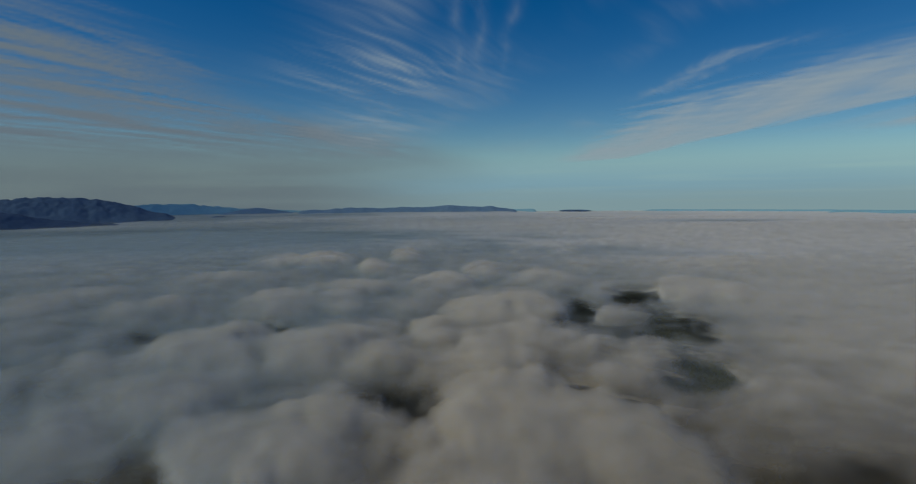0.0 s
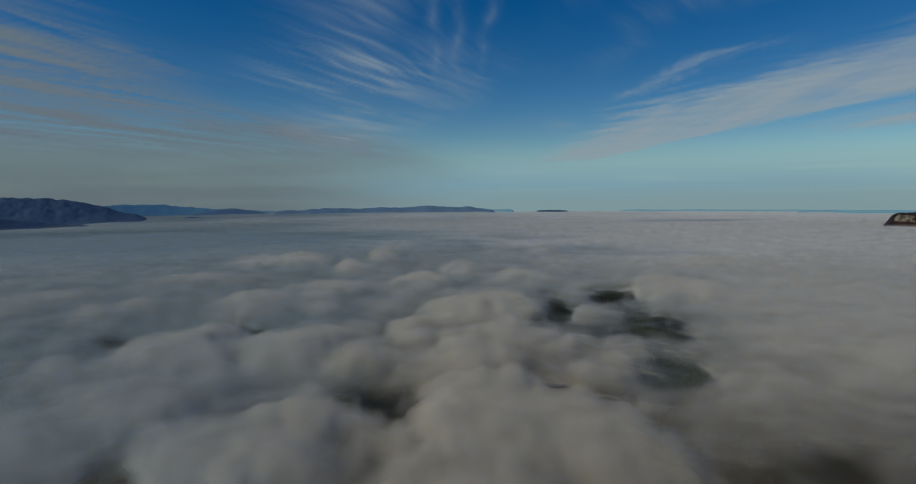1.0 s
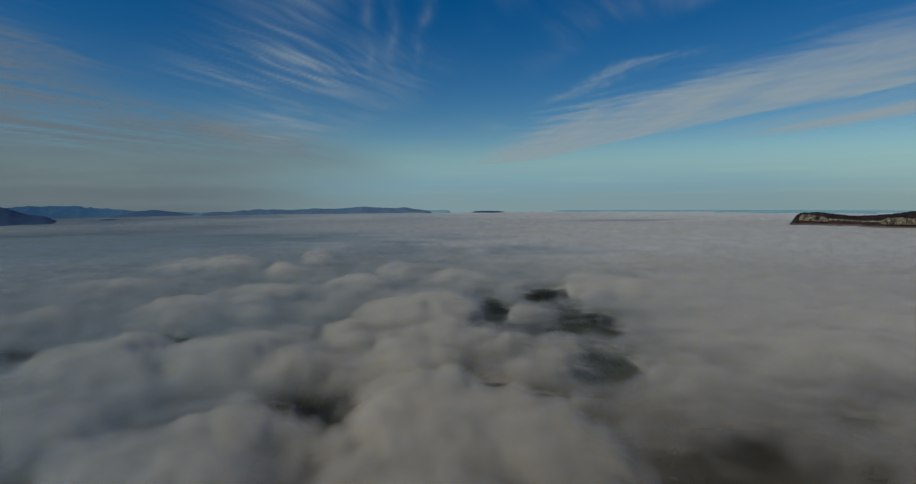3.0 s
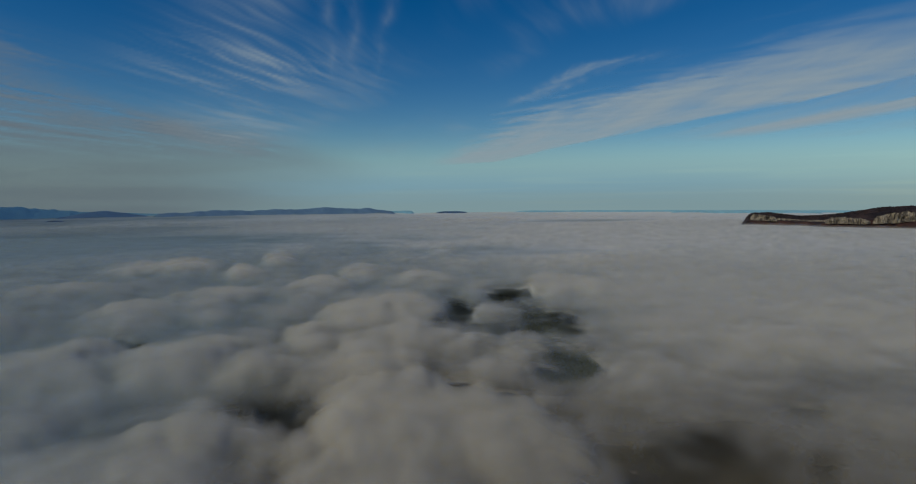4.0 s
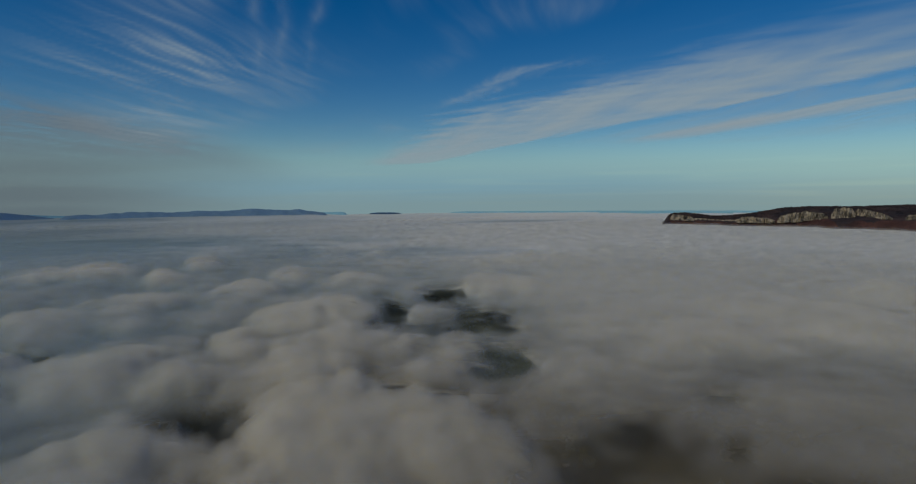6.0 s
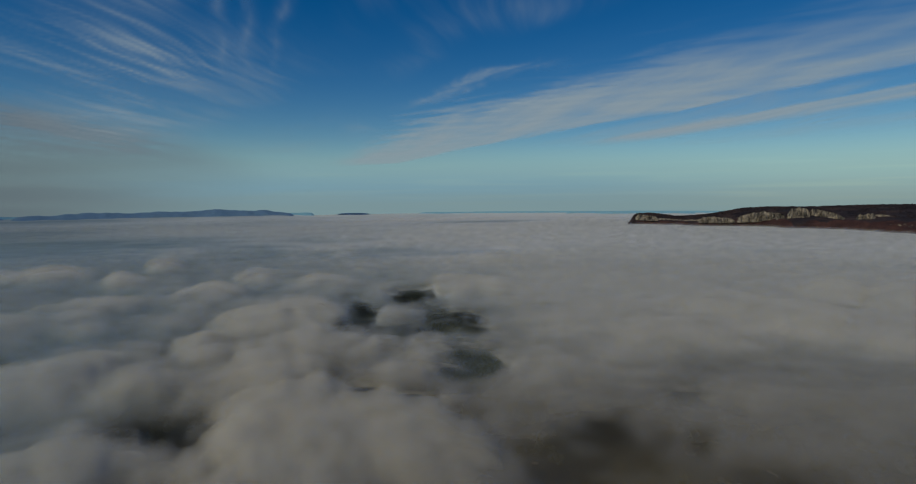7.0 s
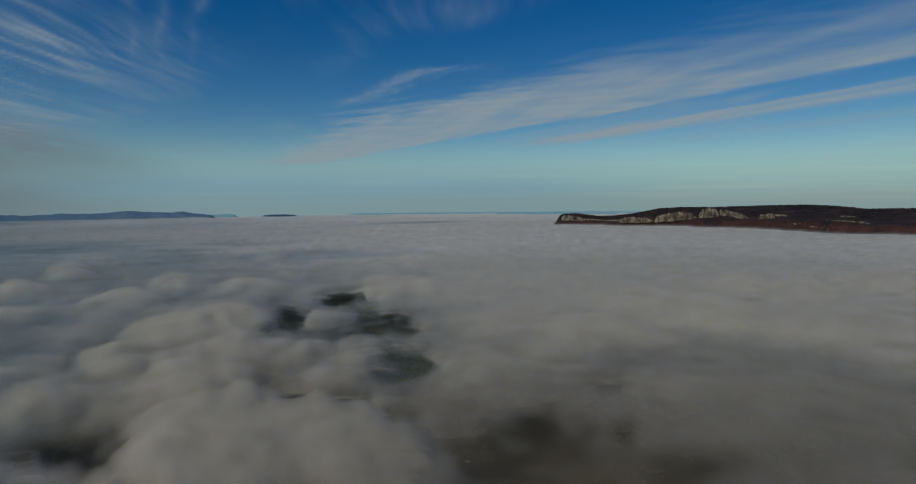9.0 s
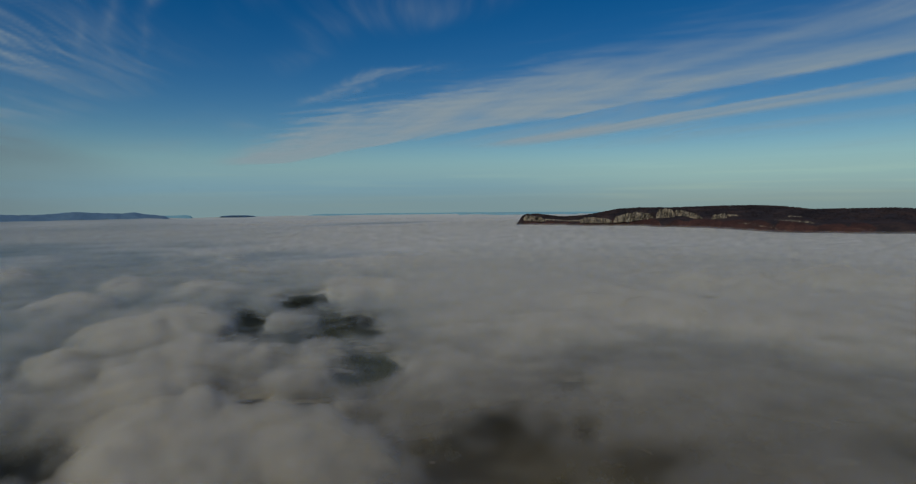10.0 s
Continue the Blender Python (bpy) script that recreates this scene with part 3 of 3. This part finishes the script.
part("woodland", clump_mesh("woodland", np.stack([x, y, z - 1.0], -1)[keep], 6, 3.2, 2.4), BARE_WOODS, mesa, "leafless winter trees on the mountain", "stuff")
x, y = rng.uniform(-420, 760, 9000), rng.uniform(250, 1700, 9000)
keep = fbm(x / 160, y / 160, 3, 87) > 0.0
z = GROUND + 6 * fbm(x / 500, y / 500, 3, 401)
tagged(part("valley_woods", clump_mesh("valley_woods", np.stack([x, y, z - 0.5], -1)[keep], 8, 9.0, 5.0), LEAF, None, "dark trees on the valley floor under the fog"), category="trees", kind="stuff")


# ---- the village under the fog ----
def box(bm, x0, x1, y0, y1, z0, z1):
    v = [bm.verts.new(p) for p in ((x0, y0, z0), (x1, y0, z0), (x1, y1, z0), (x0, y1, z0), (x0, y0, z1), (x1, y0, z1), (x1, y1, z1), (x0, y1, z1))]
    for f in ((3, 2, 1, 0), (4, 5, 6, 7), (0, 1, 5, 4), (1, 2, 6, 5), (2, 3, 7, 6), (3, 0, 4, 7)):
        bm.faces.new([v[i] for i in f])


def house_thing():
    h = thing("house", "pale plastered village house with a tiled gable roof", "house", group="houses under the fog")
    bm = bmesh.new()
    box(bm, -6, 6, -4.5, 4.5, 0, 5.6)
    for y in (-4.5, 4.5):
        bm.faces.new([bm.verts.new(p) for p in ((-6, y, 5.6), (6, y, 5.6), (0, y, 8.4))])
    wall = part("wall", bm, PLASTER, h)
    bm = bmesh.new()
    for sx in (-1, 1):
        top = [bm.verts.new(p) for p in ((sx * 6.7, -5, 5.35), (sx * 6.7, 5, 5.35), (0, 5, 8.65), (0, -5, 8.65))]
        low = [bm.verts.new((p.co.x, p.co.y, p.co.z - 0.25)) for p in top]
        bm.faces.new(top if sx < 0 else top[::-1])
        bm.faces.new(low)
        for i in range(4):
            bm.faces.new((top[i], top[(i + 1) % 4], low[(i + 1) % 4], low[i]))
    roof = part("roof", bm, ROOF_TILE, h)
    bm = bmesh.new()
    box(bm, 1.6, 2.6, 1, 2, 7.2, 9.4)
    part("chimney", bm, PLASTER, roof)
    for x in (-3.5, 0, 3.5):
        for z in (1.2, 3.6):
            if x == 0 and z < 2:
                continue
            bm = bmesh.new()
            box(bm, x - 0.5, x + 0.5, -4.56, -4.46, z, z + 1.3)
            part("window", bm, GLASS, h)
    bm = bmesh.new()
    box(bm, -0.55, 0.55, -4.58, -4.46, 0, 2.1)
    part("door", bm, ROOF_TILE, h)
    return h


SPOTS = ((279, 1183), (292, 1270), (413, 1286), (295, 1214), (273, 1236), (289, 1158), (412, 1256), (412, 1208), (261, 1265), (413, 1099))
first = house_thing()
for k, (x, y) in enumerate(SPOTS):
    z = GROUND + 6 * float(fbm(np.array([x / 500.0]), np.array([y / 500.0]), 3, 401)[0]) - 0.1
    m = pose(x, y, z, 0, 0, (k * 67) % 180 - 40)
    if k == 0:
        first.matrix_world = m
    else:
        copy_thing(first, m)

# ---- high ice clouds ----
DOME = 4920.0
SAZ, SEL = np.meshgrid(np.arange(56, -94, -0.13), np.concatenate([np.arange(-1.6, 9, 0.11), np.arange(9, 30, 0.16)]))
CX, CY = polar(SAZ, DOME * np.cos(np.radians(SEL)))
CZ = EYE + DOME * np.sin(np.radians(SEL))
FLAT = 1 / np.tan(np.radians(np.clip(SEL + 1.4, 0.35, 90)))
PX, PY = polar(SAZ, FLAT)                                        # place on the flat cloud layer, in layer heights


def high_cloud(name, density, label, mat=CIRRUS):
    density = np.clip(density, 0, 1)
    d = density
    quads = np.maximum(np.maximum(d[:-1, :-1], d[1:, 1:]), np.maximum(d[1:, :-1], d[:-1, 1:])) > 0.012
    k = 1 - 0.0012 * len([o for o in scene.objects if o.name.startswith("cirrus")])
    ob = part(name, sheet_mesh(name, CX * k, CY * k, EYE + (CZ - EYE) * k, quads, cover=density), mat, None, label)
    return tagged(ob, category="cloud", group="high ice clouds", kind="stuff")


def fibres(angle, long, thin, seed, octaves=4):
    c, s = math.cos(radians(angle)), math.sin(radians(angle))
    u, v = PX * c + PY * s, -PX * s + PY * c
    v = v + 0.09 * fbm(u * 0.9, v * 0.9, 3, seed + 50)
    return 0.5 + 0.5 * fbm(u / long, v / thin, octaves, seed)


calm = smooth(14, 3.5, FLAT)                                       # fibres run together towards the horizon
comb = 0.5 + (fibres(64, 2.4, 0.34, 600, 5) - 0.5) * calm
fine = 0.5 + (fibres(58, 1.1, 0.11, 610, 4) - 0.5) * calm
broad = 0.5 + 0.5 * fbm(PX * 0.9, PY * 0.7, 3, 615) * calm
thread = (fibres(66, 0.8, 0.045, 620, 3) - 0.5) * smooth(9, 3, FLAT)
# broad veil, combed at an angle
edge = np.interp(PY, (0, 2.2, 3.2, 4.2, 5, 6, 7, 8.5, 12, 20), (-1.7, -1.72, -1.82, -1.95, -1.85, -1.35, -0.9, -0.3, 0.6, 2.0))
out = (PX - edge + 1.0 * (comb - 0.5) + 0.5 * (fine - 0.5)) / (0.4 + 0.20 * PY)
veil = (smooth(0.35, -0.45, out) + 0.30 * smooth(1.0, 0.0, out) * smooth(0.35, 0.8, comb)) / 1.3 * (0.64 + 0.6 * (comb - 0.5) + 0.7 * (fine - 0.5) + 0.5 * (broad - 0.5) + 0.35 * thread)
high_cloud("cirrus_veil", 1.08 * veil * smooth(-1.0, 6.0, SEL), "broad combed veil of thin grey cirrus", VEIL)
plume = np.exp(-((PX + 0.42 + 0.19 * (PY - 3.5)) / (0.50 + 0.07 * PY)) ** 2) * smooth(2.5, 4.2, PY) * (1 - smooth(7, 14, PY))
high_cloud("cirrus_plume", 0.52 * plume * (0.26 + 0.9 * smooth(0.28, 0.85, 0.34 * comb + 0.30 * fine + 0.36 * broad + 0.3 * thread)), "fibrous plume of white cirrus")
for k, (x0, slope, y1, w) in enumerate(((0.01, 0.006, 5.4, 0.045), (0.12, 0.03, 5.4, 0.048), (0.29, 0.028, 5.2, 0.045))):
    bend = x0 + 0.012 * np.sin(PY * 6 + k * 2) + slope * (PY - 2.8) + 0.014 * fbm(PY * 1.5, PX * 0 + k, 3, 627)
    trail = np.exp(-np.abs((PX - bend) / w) ** 1.5) * smooth(1.0, 2.0, PY) * (1 - smooth(y1 - 2.0, y1, PY))
    high_cloud("cirrus_streak", 0.30 * trail * (0.25 + 0.8 * fibres(75, 0.5, 0.09, 630 + k)), "thin upright streak of ice cloud")
wisp_x = np.interp(PY, (3.2, 3.5, 4.1, 4.6, 5.2), (2.02, 1.80, 1.76, 1.72, 1.56))
small = np.exp(-((PX - wisp_x + 0.10 * (fine - 0.5)) / 0.13) ** 2) * smooth(2.9, 3.5, PY) * (1 - smooth(4.2, 5.6, PY))
high_cloud("cirrus_wisp", 0.50 * small * (0.35 + 0.8 * fibres(100, 0.6, 0.14, 640)), "small slanting wisp of cirrus")
film = smooth(0.35, 0.95, 0.5 + 0.5 * fbm(PX * 0.7, PY * 0.35, 3, 645) * calm) * (0.4 + fine) * smooth(-1.2, -0.2, PX) * smooth(1.5, 4, SEL)
film = film + 0.15 * smooth(1.2, 2.3, PX + 0.5 * (comb - 0.5)) * (1 - smooth(3.4, 4.6, PY))
high_cloud("cirrus_film", 0.36 * film, "faint patchy film of ice cloud")
grain = 0.5 + (fibres(84, 2.6, 0.30, 650, 5) - 0.5) * calm
side = 0.5 + (fibres(125, 0.8, 0.22, 655, 5) - 0.5) * calm
bank = 0.5 * fbm(PX * 1.2, PY * 0.8, 3, 657) * calm
left_edge = np.interp(PY, (0, 1.3, 2, 3, 3.6, 4.5, 5.3, 7, 11.4), (2.9, 2.75, 2.6, 2.5, 2.42, 2.22, 2.02, 2.02, 2.1))
right_edge = np.interp(PY, (0, 1.3, 2.8, 4, 5.7, 7.8, 10.8, 12), (4.4, 4.42, 4.45, 4.35, 3.98, 3.65, 3.38, 2.3))
band = smooth(-0.45, 0.5, PX - left_edge + 0.6 * (side - 0.5)) * smooth(-0.06, 0.24, right_edge - PX + 0.3 * (grain - 0.5)) * (1 - smooth(10.4, 12.6, PY))
high_cloud("cirrus_band", 0.80 * band * (0.84 + 0.40 * (grain - 0.5) + 0.30 * (side - 0.5) + 0.40 * bank) * (1 - 0.7 * smooth(8, 17, SEL)), "long white band of cirrus")
second = smooth(-0.1, 0.2, PX - 4.9 + 0.25 * (grain - 0.5)) * (1 - smooth(5.35, 5.85, PX)) * (1 - smooth(4.5, 7.5, PY))
between = 0.4 * smooth(4.1, 4.4, PX) * (1 - smooth(5.0, 5.7, PX)) * smooth(2.6, 4.2, PY) * (1 - smooth(5.5, 8, PY))
third = smooth(0, 0.25, PX - 6.15) * (1 - smooth(6.6, 7.6, PX)) * (1 - smooth(2.5, 6.5, PY))
high_cloud("cirrus_band", (0.66 * second + 0.8 * between + 0.32 * third) * (0.6 + 0.8 * (grain - 0.1)), "narrow pale band of cirrus below the broad one")
# glowing sheets added to stand in for lit haze and recolour the low sky
low = smooth(-4.0, -1.2, SEL) * (1 - smooth(0.5, 7.0, SEL)) * (1 - 0.4 * smooth(0, 30, SAZ)) * (1 - 0.2 * smooth(-30, -60, SAZ))
tagged(part("horizon_haze_glow", sheet_mesh("horizon_haze_glow", CX * 1.003, CY * 1.003, EYE + (CZ - EYE) * 1.003, (SEL < 11)[1:, 1:], cover=0.86 * low * (1 - 0.07 * smooth(0.0, 0.7, fbm(SAZ / 16, SEL / 0.5, 3, 670)))), HAZE_GLOW, None, "glowing pale blue-grey haze sheet over the horizon"), category="haze", kind="stuff")
tagged(part("horizon_haze_glow", sheet_mesh("horizon_haze_glow", CX * 0.987, CY * 0.987, EYE + (CZ - EYE) * 0.987, (SEL < 3)[1:, 1:], cover=0.62 * (1 - smooth(-0.9, 2.2, SEL + 0.25 * fbm(SAZ / 12, SEL / 0.5, 2, 675)))), LOW_HAZE_GLOW, None, "glowing thin pale haze sheet lying on the horizon"), category="haze", kind="stuff")
# darker glowing sheet, added to dim the sky on the left
tagged(part("horizon_haze_glow", sheet_mesh("horizon_haze_glow", CX * 0.986, CY * 0.986, EYE + (CZ - EYE) * 0.986, ((SEL < 11) & (SAZ > -13))[1:, 1:], cover=0.86 * smooth(-12, 22, SAZ) * smooth(-4, -1.2, SEL) * (1 - smooth(0.2, 10, SEL)) * (1 - 0.12 * smooth(-0.5, 0.7, fbm(SAZ / 14, SEL / 1.2, 3, 680)))), GREY_HAZE_GLOW, None, "glowing grey-blue haze sheet over the far mountains"), category="haze", kind="stuff")
